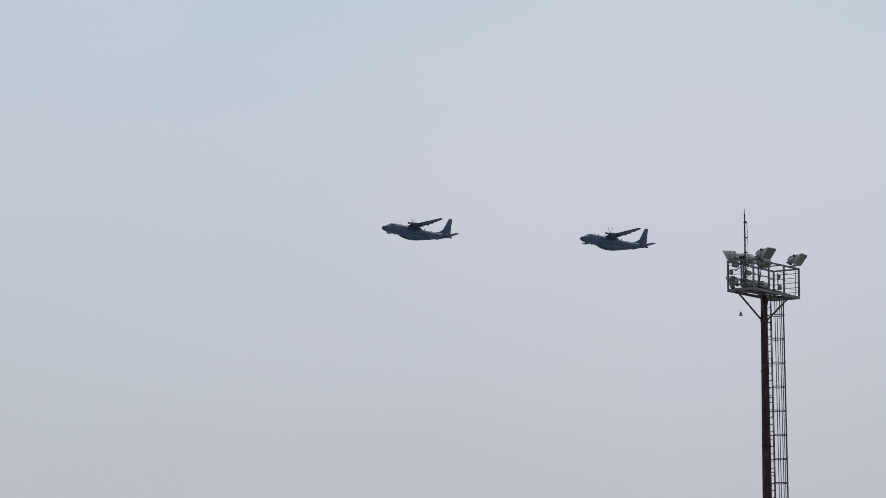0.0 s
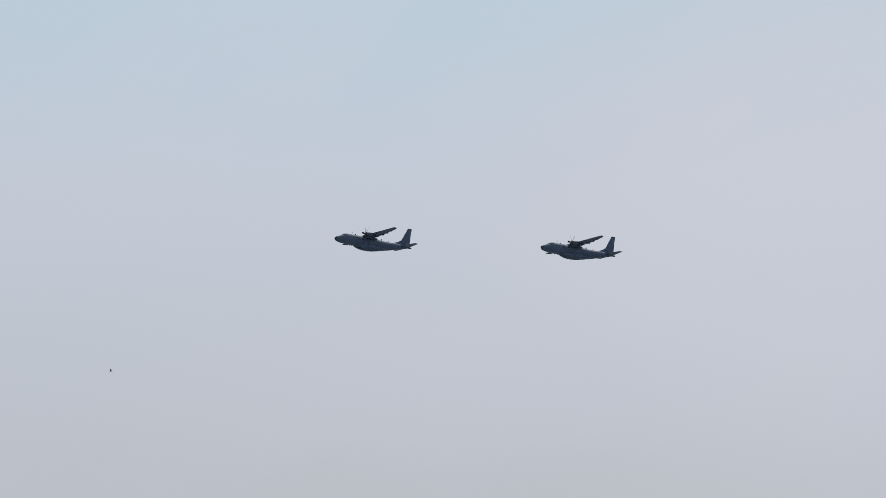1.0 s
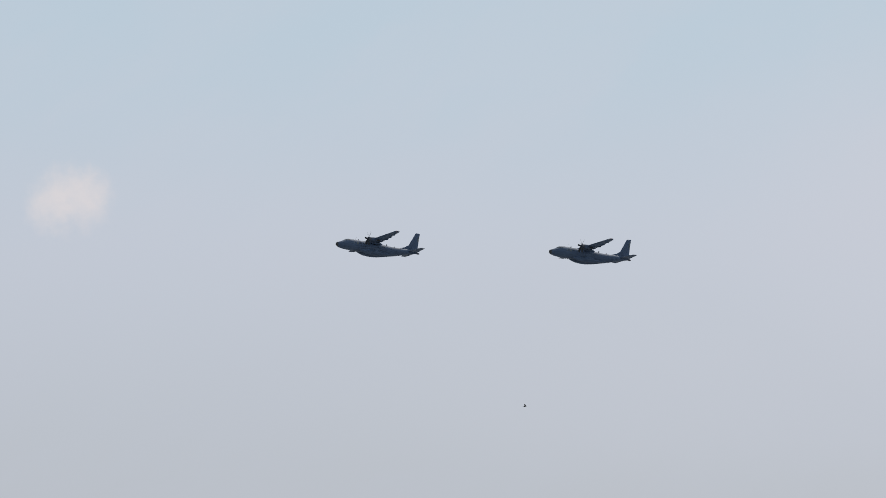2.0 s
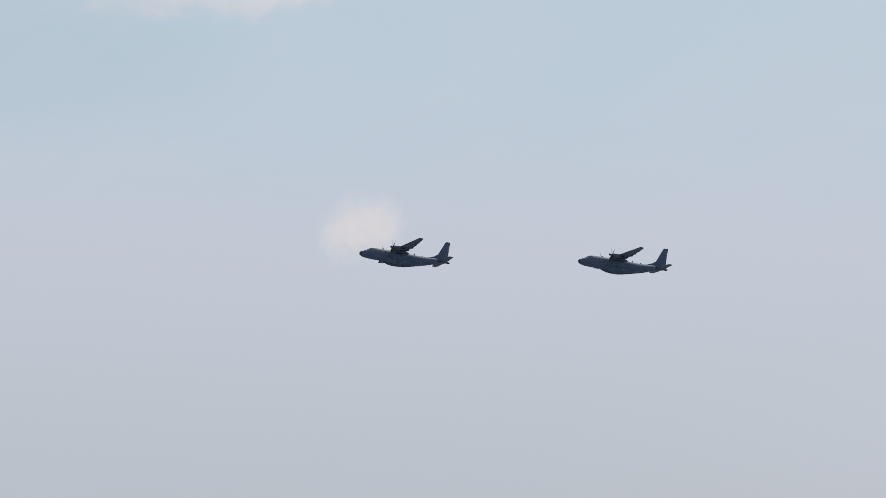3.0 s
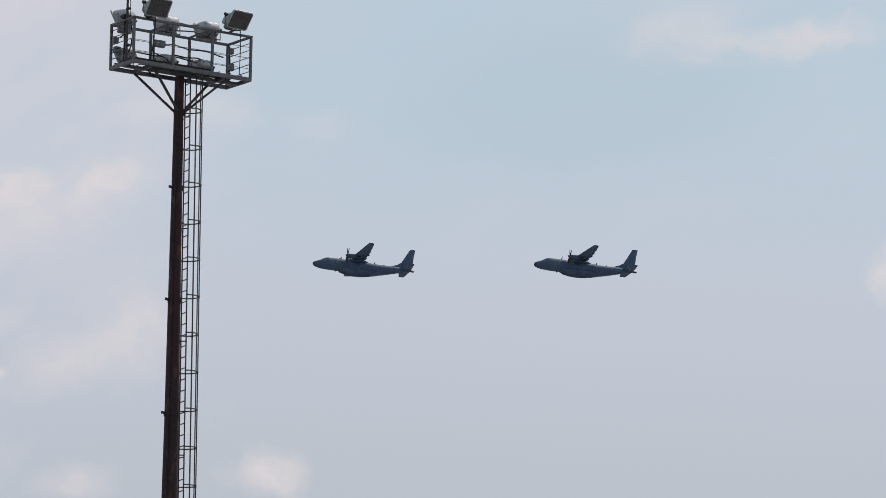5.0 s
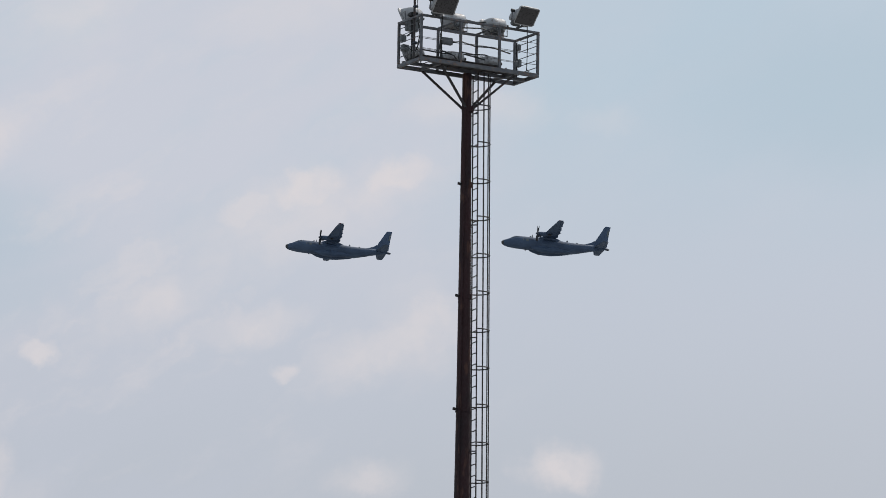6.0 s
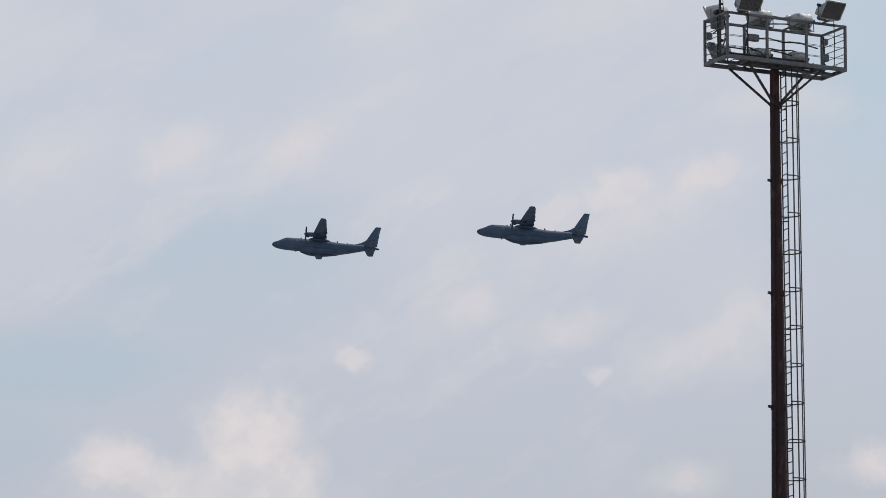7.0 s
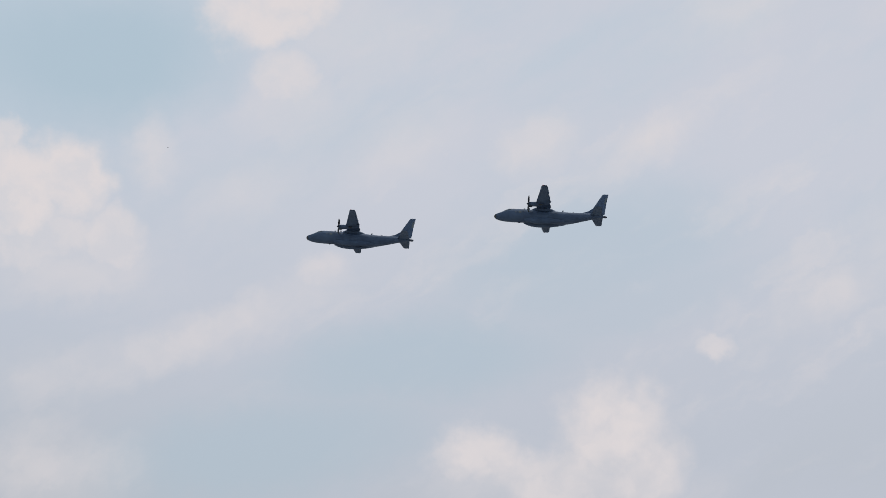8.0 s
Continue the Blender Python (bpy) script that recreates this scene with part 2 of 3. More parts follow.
def rod(a, b, r, seg=8, r2=None, bm=None):
    a, b = Vector(a), Vector(b)
    d = b - a
    m = Matrix.Translation((a + b) / 2) @ d.to_track_quat("Z", "Y").to_matrix().to_4x4()
    bm = bm or bmesh.new()
    bmesh.ops.create_cone(bm, cap_ends=True, segments=seg, radius1=r, radius2=r if r2 is None else r2, depth=d.length, matrix=m)
    return bm


def bar(a, b, w, h, bm=None):
    """A rectangular bar from a to b."""
    a, b = Vector(a), Vector(b)
    d = b - a
    up = "Z" if abs(d.normalized().z) < 0.95 else "Y"
    m = Matrix.Translation((a + b) / 2) @ d.to_track_quat("X", up).to_matrix().to_4x4()
    return box((d.length, w, h), m, min(w, h) * 0.12, bm)


def tube(points, r, seg=8, bm=None, closed=False):
    """A bent round tube through points."""
    bm = bm or bmesh.new()
    pts = [Vector(p) for p in points]
    rings = []
    n = len(pts)
    for i, p in enumerate(pts):
        before = pts[i - 1] if (i or closed) else p
        after = pts[(i + 1) % n] if (i < n - 1 or closed) else p
        q = (after - before).to_track_quat("Z", "Y")
        rings.append([bm.verts.new(p + q @ Vector((r * math.cos(k * math.tau / seg), r * math.sin(k * math.tau / seg), 0))) for k in range(seg)])
    for i in range(n if closed else n - 1):
        A, B = rings[i], rings[(i + 1) % n]
        for k in range(seg):
            bm.faces.new((A[k], A[(k + 1) % seg], B[(k + 1) % seg], B[k]))
    if not closed:
        bm.faces.new(rings[0])
        bm.faces.new(rings[-1])
    return bm


def loft(rings, bm=None):
    """Skin closed rings of equal count, capped at both ends."""
    bm = bm or bmesh.new()
    vs = [[bm.verts.new(p) for p in ring] for ring in rings]
    n = len(vs[0])
    for A, B in zip(vs, vs[1:]):
        for k in range(n):
            bm.faces.new((A[k], A[(k + 1) % n], B[(k + 1) % n], B[k]))
    bm.faces.new(vs[0])
    bm.faces.new(vs[-1])
    return bm


def oval(x, y, zlo, zhi, half, n=28, power=2.3):
    """A rounded section across x."""
    c, h = (zlo + zhi) / 2, (zhi - zlo) / 2
    out = []
    for k in range(n):
        a = k * math.tau / n
        ca, sa = math.cos(a), math.sin(a)
        e = 2 / power
        out.append(Vector((x, y + half * math.copysign(abs(ca) ** e, ca), c + h * math.copysign(abs(sa) ** e, sa))))
    return out


def foil(le, te, y, z, thick, upright=False, n=9):
    """An aerofoil section: le and te are x stations, le in front."""
    top, low = [], []
    for i in range(n):
        s = (1 - math.cos(math.pi * i / (n - 1))) / 2
        t = thick * (le - te) * 2.6 * (0.2969 * math.sqrt(s) - 0.126 * s - 0.3516 * s * s + 0.2843 * s ** 3 - 0.1015 * s ** 4) * 2
        x = le + (te - le) * s
        top.append((x, t))
        low.append((x, -t * 0.7 if not upright else -t))
    pts = top + low[-2:0:-1]
    return [Vector((x, y + t, z)) if upright else Vector((x, y, z + t)) for x, t in pts]


def ST(s):
    """Station aft of the nose to x."""
    return 11.0 - s


# ---- the aircraft ----
# station, keel, top, half width
HULL = [
    (0.0, -0.52, -0.30, 0.10), (0.12, -0.72, -0.08, 0.33), (0.45, -0.95, 0.12, 0.58), (1.0, -1.12, 0.33, 0.84),
    (1.6, -1.24, 0.58, 1.04), (2.1, -1.30, 0.86, 1.16), (2.7, -1.35, 1.20, 1.26), (3.3, -1.38, 1.38, 1.34),
    (4.2, -1.40, 1.42, 1.40), (5.5, -1.40, 1.43, 1.42), (8.0, -1.40, 1.43, 1.42), (11.0, -1.40, 1.43, 1.42),
    (13.0, -1.42, 1.38, 1.42), (14.2, -1.42, 1.32, 1.42), (15.4, -1.38, 1.30, 1.40), (16.6, -1.14, 1.29, 1.34), (17.9, -0.82, 1.29, 1.22),
    (19.2, -0.46, 1.30, 1.04), (20.6, -0.10, 1.30, 0.80), (22.0, 0.22, 1.27, 0.56), (23.2, 0.48, 1.18, 0.34), (23.75, 0.60, 1.05, 0.22),
]


HULL = [(s, lo - 0.16, hi - 0.09 - 0.12 * max(0.0, 1 - abs(s - 16.5) / 4.5), w) for s, lo, hi, w in HULL]


def hull_at(s):
    for a, b in zip(HULL, HULL[1:]):
        if a[0] <= s <= b[0]:
            k = (s - a[0]) / (b[0] - a[0])
            return tuple(a[i] + (b[i] - a[i]) * k for i in range(4))
    return HULL[-1]


def hull_point(s, deg, out=0.0):
    """A point on the skin at station s, deg up from the port side."""
    _, lo, hi, half = hull_at(s)
    a = radians(deg)
    e = 2 / 2.3
    ca, sa = math.cos(a), math.sin(a)
    return Vector((ST(s), (half + out) * math.copysign(abs(ca) ** e, ca), (lo + hi) / 2 + ((hi - lo) / 2 + out) * math.copysign(abs(sa) ** e, sa)))


def skin_patch(s0, s1, d0, d1, out=0.02, n=4):
    """A thin plate that follows the hull."""
    bm = bmesh.new()
    grid = {}
    for lay, o in ((0, -0.02), (1, out)):
        for i in range(n + 1):
            for j in range(n + 1):
                grid[lay, i, j] = bm.verts.new(hull_point(s0 + (s1 - s0) * i / n, d0 + (d1 - d0) * j / n, o))
    for i in range(n):
        for j in range(n):
            for lay in (0, 1):
                bm.faces.new((grid[lay, i, j], grid[lay, i + 1, j], grid[lay, i + 1, j + 1], grid[lay, i, j + 1]))
    for i in range(n):
        for j in (0, n):
            bm.faces.new((grid[0, i, j], grid[0, i + 1, j], grid[1, i + 1, j], grid[1, i, j]))
            bm.faces.new((grid[0, j, i], grid[0, j, i + 1], grid[1, j, i + 1], grid[1, j, i]))
    return bm


HUB = (ST(7.45), 3.65, 1.28)


def make_propeller(parent, side):
    # a propeller turns about its own x axis; its blades and spinner hang on it
    p = part("propeller", rod((-0.16, 0, 0), (0.05, 0, 0), 0.24, 16), DARK_PAINT, parent, "six-bladed black propeller")
    p.matrix_basis = pose(HUB[0], side * HUB[1], HUB[2])
    rings = [[Vector((x, r * math.cos(k * math.tau / 16), r * math.sin(k * math.tau / 16))) for k in range(16)]
             for x, r in ((0.0, 0.26), (0.12, 0.25), (0.26, 0.2), (0.38, 0.11), (0.43, 0.03))]
    part("spinner", loft(rings), DARK_PAINT, p, "", True)
    rings = []
    for r, chord, twist, th in ((0.2, 0.22, 52, 0.14), (0.5, 0.46, 44, 0.09), (0.95, 0.62, 37, 0.07), (1.4, 0.60, 32, 0.05), (1.75, 0.50, 28, 0.035), (1.95, 0.28, 26, 0.02)):
        a = radians(twist)
        sweep = -0.06 * max(0, r - 1.0)
        ring = []
        for cx, ty in ((0.5, 0), (0.2, 0.5), (-0.2, 0.5), (-0.5, 0), (-0.2, -0.5), (0.2, -0.5)):
            c, t = cx * chord + sweep, ty * th
            ring.append(Vector((c * math.sin(a) + t * math.cos(a), c * math.cos(a) - t * math.sin(a), r)))
        rings.append(ring)
    blade = part("blade", loft(rings), BLADE, p, "", True)
    for k in range(1, 6):
        share(blade, p, pose(0, 0, 0, 60 * k))
    return p


def wing_half(parent, side):
    def pt(y):
        # leading and trailing stations, height, thickness
        if y <= 4.4:
            return 9.15, 12.15, 1.48, 0.16
        k = (y - 4.4) / 8.5
        return 9.15 + 1.3 * k, 12.15 - 0.6 * k, 1.48 + 0.30 * k, 0.16 - 0.04 * k
    rings = []
    for y in (0.0, 1.4, 3.0, 4.4, 6.5, 8.6, 10.7, 12.4):
        a, b, z, th = pt(y)
        rings.append(foil(ST(a), ST(b), side * y, z, th))
    rings.append(foil(ST(10.5), ST(11.58), side * 12.78, 1.77, 0.10))
    rings.append(foil(ST(10.75), ST(11.5), side * 12.9, 1.78, 0.05))
    part("wing", loft(rings), HAZED_PAINT, parent, "high-mounted tapered grey wing", True)
    # flap and aileron, hung just behind and below the wing
    for nm, y0, y1 in (("flap", 1.6, 3.1), ("flap", 4.3, 8.6), ("aileron", 8.8, 12.4)):
        rr = []
        for y in (y0, y1):
            a, b, z, th = pt(y)
            rr.append(foil(ST(b - 0.42), ST(b + 0.16), side * y, z - 0.07, 0.13))
        part(nm, loft(rr), HAZED_PAINT, parent, "", True)
    for y in (5.3, 7.4, 9.6):
        a, b, z, th = pt(y)
        big = 0.72 if y < 8.6 else 0.5
        rr = [oval(ST(b + (-0.55 + 1.05 * k) * big), side * y, z - 0.10 - 0.34 * big * math.sin(math.pi * min(1, k * 0.85 + 0.14)), z - 0.06, 0.03 + 0.10 * math.sin(math.pi * min(0.97, k + 0.06)), 10)
              for k in (0, 0.2, 0.45, 0.7, 0.9, 1.0)]
        part("flap_fairing", loft(rr), HAZED_PAINT, parent, "", True)
    # engine nacelle
    rr = [oval(ST(s), side * 3.65, lo, hi, hw, 20, 2.4) for s, lo, hi, hw in (
        (7.5, 0.93, 1.60, 0.33), (7.62, 0.80, 1.68, 0.42), (8.2, 0.72, 1.74, 0.48), (9.2, 0.78, 1.80, 0.52), (10.2, 0.96, 1.84, 0.48), (11.0, 1.16, 1.78, 0.38), (11.7, 1.30, 1.66, 0.24), (12.2, 1.40, 1.54, 0.08))]
    nac = part("engine_nacelle", loft(rr), HAZED_PAINT, parent, "grey turboprop engine nacelle", True)
    part("air_intake", loft([oval(ST(s), side * 3.65, lo, hi, 0.3, 14) for s, lo, hi in ((7.56, 0.56, 0.84), (7.62, 0.52, 0.86), (8.3, 0.54, 0.9))]), DARK_PAINT, nac, "", True)
    part("exhaust_pipe", rod((ST(9.7), side * 4.0, 1.1), (ST(10.5), side * 4.16, 1.04), 0.16, 14), EXHAUST, nac, "", True)
    make_propeller(parent, side)
    lamp = bmesh.new()
    bmesh.ops.create_icosphere(lamp, subdivisions=2, radius=0.07, matrix=pose(ST(10.7), side * 12.88, 1.78) @ Matrix.Diagonal((2, 1, 1, 1)))
    part("navigation_lamp", lamp, NAV_LAMP, parent)


def make_aircraft():
    a = thing("transport_aircraft")
    hull = part("fuselage", loft([oval(ST(s), 0, lo, hi, hw) for s, lo, hi, hw in HULL[2:]]), HAZED_PAINT, a, "grey camouflaged fuselage with upswept tail", True)
    part("radome", loft([oval(ST(s), 0, lo, hi, hw) for s, lo, hi, hw in HULL[:3]]), RADOME, a, "black nose radome", True)
    part("tail_cone", loft([oval(ST(s), 0, z - r, z + r, r, 14) for s, z, r in ((23.6, 0.66, 0.24), (24.0, 0.62, 0.26), (24.4, 0.60, 0.22), (24.6, 0.59, 0.10))]), DARK_PAINT, a, "", True)
    # cockpit panes, cabin windows, doors
    for d0, d1, s0, s1 in ((74, 88, 2.02, 2.6), (92, 106, 2.02, 2.6), (52, 70, 2.05, 2.72), (110, 128, 2.05, 2.72), (36, 49, 2.3, 3.0), (131, 144, 2.3, 3.0), (34, 46, 3.06, 3.6), (134, 146, 3.06, 3.6)):
        part("cockpit_pane", skin_patch(s0, s1, d0, d1, 0.012, 3), COCKPIT_GLASS, hull)
    for s in (4.9, 6.3, 7.7, 13.4, 14.8):
        for d in (19, 161):
            part("cabin_window", skin_patch(s, s + 0.26, d - 5, d + 5, 0.006, 2), DARK_PAINT, hull)
    for s0, s1, d0, d1 in ((3.75, 4.5, -24, 34), (15.6, 16.5, -10, 42)):
        part("door", skin_patch(s0, s1, d0, d1, 0.012, 4), HAZED_PAINT, hull)
    part("cargo_ramp", skin_patch(15.6, 20.6, -122, -58, 0.012, 8), HAZED_PAINT, hull)
    # plain insignia patches
    part("insignia", skin_patch(5.35, 5.95, 2, 24, 0.008, 3), MARK_PALE, hull, "small pale insignia patch")
    part("insignia", skin_patch(4.62, 4.82, 4, 20, 0.008, 3), MARK_PALE, hull, "small pale insignia patch")
    # wing root fairing
    rr = [oval(ST(s), 0, 0.7, hi, hw, 20) for s, hi, hw in ((8.2, 1.40, 0.9), (8.8, 1.64, 1.3), (9.6, 1.80, 1.58), (11.4, 1.78, 1.58), (12.5, 1.58, 1.3), (13.3, 1.34, 0.8))]
    part("wing_fairing", loft(rr), HAZED_PAINT, a, "", True)
    for side in (1, -1):
        wing_half(a, side)
        # landing gear sponson
        rr = [oval(ST(s), side * y, lo, hi, hw, 20, 2.0) for s, y, lo, hi, hw in (
            (6.5, 0.9, -1.52, -1.1, 0.12), (7.3, 0.92, -1.82, -0.9, 0.38), (8.3, 0.95, -2.08, -0.72, 0.56), (9.6, 0.96, -2.20, -0.66, 0.64), (11.4, 0.96, -2.18, -0.66, 0.64), (12.6, 0.95, -2.02, -0.7, 0.58), (14.0, 0.92, -1.76, -0.85, 0.42), (15.6, 0.85, -1.42, -0.95, 0.15))]
        part("landing_gear_sponson", loft(rr), HAZED_PAINT, a, "bulged landing gear fairing", True)
        # tailplane with elevator
        rr = [foil(ST(le), ST(te), side * y, z, th) for y, le, te, z, th in ((0.2, 20.8, 23.05, 0.66, 0.13), (2.6, 21.45, 22.98, 0.68, 0.12), (5.15, 22.08, 22.9, 0.71, 0.1), (5.4, 22.3, 22.84, 0.72, 0.05))]
        part("tailplane", loft(rr), HAZED_PAINT, a, "", True)
        rr = [foil(ST(le), ST(te), side * y, z, th) for y, le, te, z, th in ((0.35, 22.95, 23.7, 0.66, 0.10), (2.6, 22.9, 23.54, 0.68, 0.09), (5.25, 22.82, 23.36, 0.71, 0.08))]
        part("elevator", loft(rr), HAZED_PAINT, a, "", True)
    # fin, dorsal fillet, rudder
    rr = [foil(ST(le), ST(te), 0, z, th, True) for le, te, z, th in ((20.3, 23.2, 0.95, 0.10), (20.9, 23.25, 1.6, 0.10), (22.25, 23.65, 4.0, 0.10), (23.32, 23.98, 5.9, 0.10), (23.55, 24.0, 6.0, 0.06))]
    part("fin", loft(rr), HAZED_PAINT, a, "tall swept grey fin", True)
    rr = [foil(ST(le), ST(te), 0, z, th, True) for le, te, z, th in ((23.1, 24.02, 1.1, 0.14), (23.57, 24.3, 4.0, 0.12), (23.9, 24.6, 5.9, 0.1), (23.98, 24.6, 6.0, 0.06))]
    rudder = part("rudder", loft(rr), HAZED_PAINT, a, "", True)
    # faded plain flash on both sides of the rudder
    for side in (1, -1):
        part("fin_flash", bar((ST(23.98), side * 0.075, 3.7), (ST(24.18), side * 0.07, 5.1), 0.34, 0.02), MARK_PALE, rudder, "faded pale flash")
    rr = [foil(ST(le), ST(21.6), 0, z, th, True) for le, z, th in ((18.0, 1.10, 0.03), (19.2, 1.36, 0.035), (20.4, 1.80, 0.05), (21.2, 2.35, 0.06))]
    part("dorsal_fillet", loft(rr), HAZED_PAINT, a, "", True)
    # blade aerials and beacons
    for s, z, h, sg in ((6.2, 1.33, 0.36, 1), (14.6, 1.20, 0.44, 1), (5.2, -1.54, 0.3, -1), (16.9, 1.18, 0.2, 1)):
        part("blade_aerial", loft([foil(ST(s), ST(s + 0.42), 0, z - 0.03 * sg, 0.08, True), foil(ST(s + 0.22), ST(s + 0.46), 0, z + h * sg, 0.08, True)]), DARK_PAINT, a)
    return a


# ---- the floodlight masts ----
LONG, DEEP, RAIL = 3.7, 1.2, 1.2


def make_floodlight(parent, m, wide=0.66, tilt=40, size=1.0, sag=0.6):
    """A drum-backed floodlight tipped down by tilt; it shines along its +y."""
    rings = []
    k = wide / 0.66
    # depth, half width, half height; the back hangs down, so that its roof lies level when tipped
    for y, w, h in ((-0.22, 0.15, 0.06), (-0.205, 0.20, 0.10), (-0.15, 0.245, 0.145), (-0.05, 0.268, 0.185), (0.05, 0.28, 0.215),
                    (0.15, 0.295, 0.24), (0.165, 0.33, 0.262), (0.205, 0.33, 0.262)):
        up = -sag * max(0.0, 0.16 - y)
        ring = []
        for j in range(24):
            ca, sa = math.cos(j * math.tau / 24), math.sin(j * math.tau / 24)
            p = 0.25 if y > 0.16 else 0.5
            ring.append(Vector((w * k * math.copysign(abs(ca) ** p, ca), y, up + h * math.copysign(abs(sa) ** p, sa))))
        rings.append(ring)
    f = part("floodlight", loft(rings), HOUSING, parent, "dull aluminium floodlight housing", True)
    f.matrix_basis = m @ pose(0, 0, 0.0, -tilt) @ Matrix.Scale(size, 4)
    part("glass", box((0.59 * k, 0.012, 0.455), pose(0, 0.207, 0), 0.004), LAMP_GLASS, f, "dark lamp glass")
    # a gear box under the back and a yoke that stays upright
    part("gear_box", box((0.26 * k, 0.13, 0.13), pose(0, -0.1, -0.2 - 0.26 * sag), 0.02), BOX_PAINT, f)
    s = 0.365 * k
    br = tube([(-s, 0.02, 0.02), (-s, 0.0, -0.26), (s, 0.0, -0.26), (s, 0.02, 0.02)], 0.016, 6)
    part("bracket", br, GALVANISED, f).matrix_basis = pose(0, 0, 0, tilt)
    part("pivot_knob", rod((s - 0.05, 0.02, 0.02), (s + 0.03, 0.02, 0.02), 0.045, 10), BLACK_CABLE, f)
    part("gland", rod((0.0, -0.16, -0.2 - 0.26 * sag), (0.0, -0.24, -0.26 - 0.26 * sag), 0.03, 8), BLACK_CABLE, f)
    return f


def make_mast(place, top, turn, hoop_rise, hoop_gap, bars, ladder_turn, cage_radius, cage_out):
    """place on the ground, height of the platform's floor, heading of its long side; the caged ladder's heading from +x and its cage."""
    m = thing("floodlight_mast", pose(place[0], place[1], 0, 0, 0, turn))
    # in the mast's space: x along the platform, -y towards its front lamps
    rings = []
    for z, r, dx in ((0.0, 0.32, 0.0), (top - 9.5, 0.195, 0.0), (top - 0.08, 0.125, -0.035)):
        rings.append([Vector((dx + r * math.cos(k * math.tau / 12), r * math.sin(k * math.tau / 12), z)) for k in range(12)])
    pole = part("pole", loft(rings), POLE_STEEL, m, "rusty brown tapered steel pole", True)
    part("base_plate", rod((0, 0, 0.0), (0, 0, 0.05), 0.55, 20), GALVANISED, m)
    for k in range(8):
        a = k * math.tau / 8
        part("anchor_bolt", rod((0.46 * math.cos(a), 0.46 * math.sin(a), 0.05), (0.46 * math.cos(a), 0.46 * math.sin(a), 0.14), 0.025, 6), GALVANISED, m)
    z = top - 3.16
    while z > 1:
        r = 0.13 + 0.0078 * (top - z)
        part("joint_collar", rod((0, 0, z - 0.06), (0, 0, z + 0.06), r + 0.012, 12), POLE_STEEL, pole)
        part("climbing_lug", bar((-r + 0.02, 0, z), (-r - 0.13, -0.02, z + 0.02), 0.05, 0.07), LADDER_STEEL, pole)
        z -= 3.07
    part("power_cable", tube([(-0.13, -0.1, top - 0.1), (-0.19, -0.13, top * 0.66), (-0.235, -0.16, top * 0.33), (-0.29, -0.2, 0.1)], 0.022, 8), POLE_STEEL, m)
    # pole head and braces
    part("head_collar", rod((0, 0, top - 1.14), (0, 0, top - 0.98), 0.165, 12), POLE_STEEL, m)
    for sx in (-1, 1):
        for sy in (-1, 1):
            part("brace", bar((sx * 0.1, sy * 0.08, top - 1.06), (sx * 1.16, sy * 0.5, top - 0.06), 0.06, 0.06), LADDER_STEEL, m)
    hx, hy = LONG / 2, DEEP / 2
    # floor frame
    for y in (-hy, hy):
        part("floor_beam", bar((-hx - 0.03, y, top), (hx + 0.03, y, top), 0.07, 0.11), GALVANISED, m)
    for x in (-hx, -1.16, 1.16, hx):
        part("floor_beam", bar((x, -hy + 0.04, top), (x, hy - 0.04, top), 0.07, 0.1), GALVANISED, m)
    part("floor_beam", bar((-hx + 0.04, 0.0, top - 0.02), (hx - 0.04, 0.0, top - 0.02), 0.08, 0.09), GALVANISED, m)
    # open grating: bars along the platform
    for j in range(5):
        y = -hy + 0.14 + j * 0.23
        if abs(y) < 0.06:
            continue
        part("grating_bar", bar((-hx + 0.04, y, top + 0.075), (hx - 0.04, y, top + 0.075), 0.022, 0.03), GRATING, m)
    bm = bmesh.new()
    for i in range(30):
        x = -hx + 0.12 + i * (LONG - 0.24) / 29
        if i % 3 == 1:
            box((0.012, DEEP - 0.1, 0.02), pose(x, 0, top + 0.1), 0, bm)
    tagged(part("grating_cross_bars", bm, GRATING, m), kind="stuff")
    # chequer plates on the floor, leaving open grating at the ends
    for x0, x1, y0, y1 in ((-1.8, -1.2, -0.55, 0.02), (-1.19, -0.76, -0.55, 0.14), (-0.75, 0.72, -0.55, 0.55), (0.73, 1.27, -0.30, 0.28), (1.28, 1.8, -0.26, 0.06), (-1.8, -1.25, 0.42, 0.55)):
        part("deck_plate", box((x1 - x0, y1 - y0, 0.012), pose((x0 + x1) / 2, (y0 + y1) / 2, top + 0.122), 0.003), GRATING, m)
    # posts and rails
    for y in (-hy, hy):
        for i in range(4):
            x = -hx + LONG * i / 3
            part("post", bar((x, y, top + 0.055), (x, y, top + RAIL - 0.03), 0.068, 0.068), GALVANISED, m)
    for y in (-hy, hy):
        part("top_rail", bar((-hx - 0.035, y, top + RAIL), (hx + 0.035, y, top + RAIL), 0.07, 0.06), GALVANISED, m)
        for q in (0.3, 0.6, 0.9):
            part("rail", rod((-hx, y, top + q), (hx, y, top + q), 0.0075, 6), GALVANISED, m)
    for x in (-hx, hx):
        part("top_rail", bar((x, -hy + 0.04, top + RAIL), (x, hy - 0.04, top + RAIL), 0.06, 0.06), GALVANISED, m)
        for q in (0.24, 0.44, 0.64, 0.84, 1.03):
            part("rail", rod((x, -hy + 0.03, top + q), (x, hy - 0.03, top + q), 0.012, 6), GALVANISED, m)
    part("cross_rail", bar((-0.62, -hy, top + RAIL + 0.03), (-0.62, hy, top + RAIL + 0.03), 0.05, 0.04), GALVANISED, m)
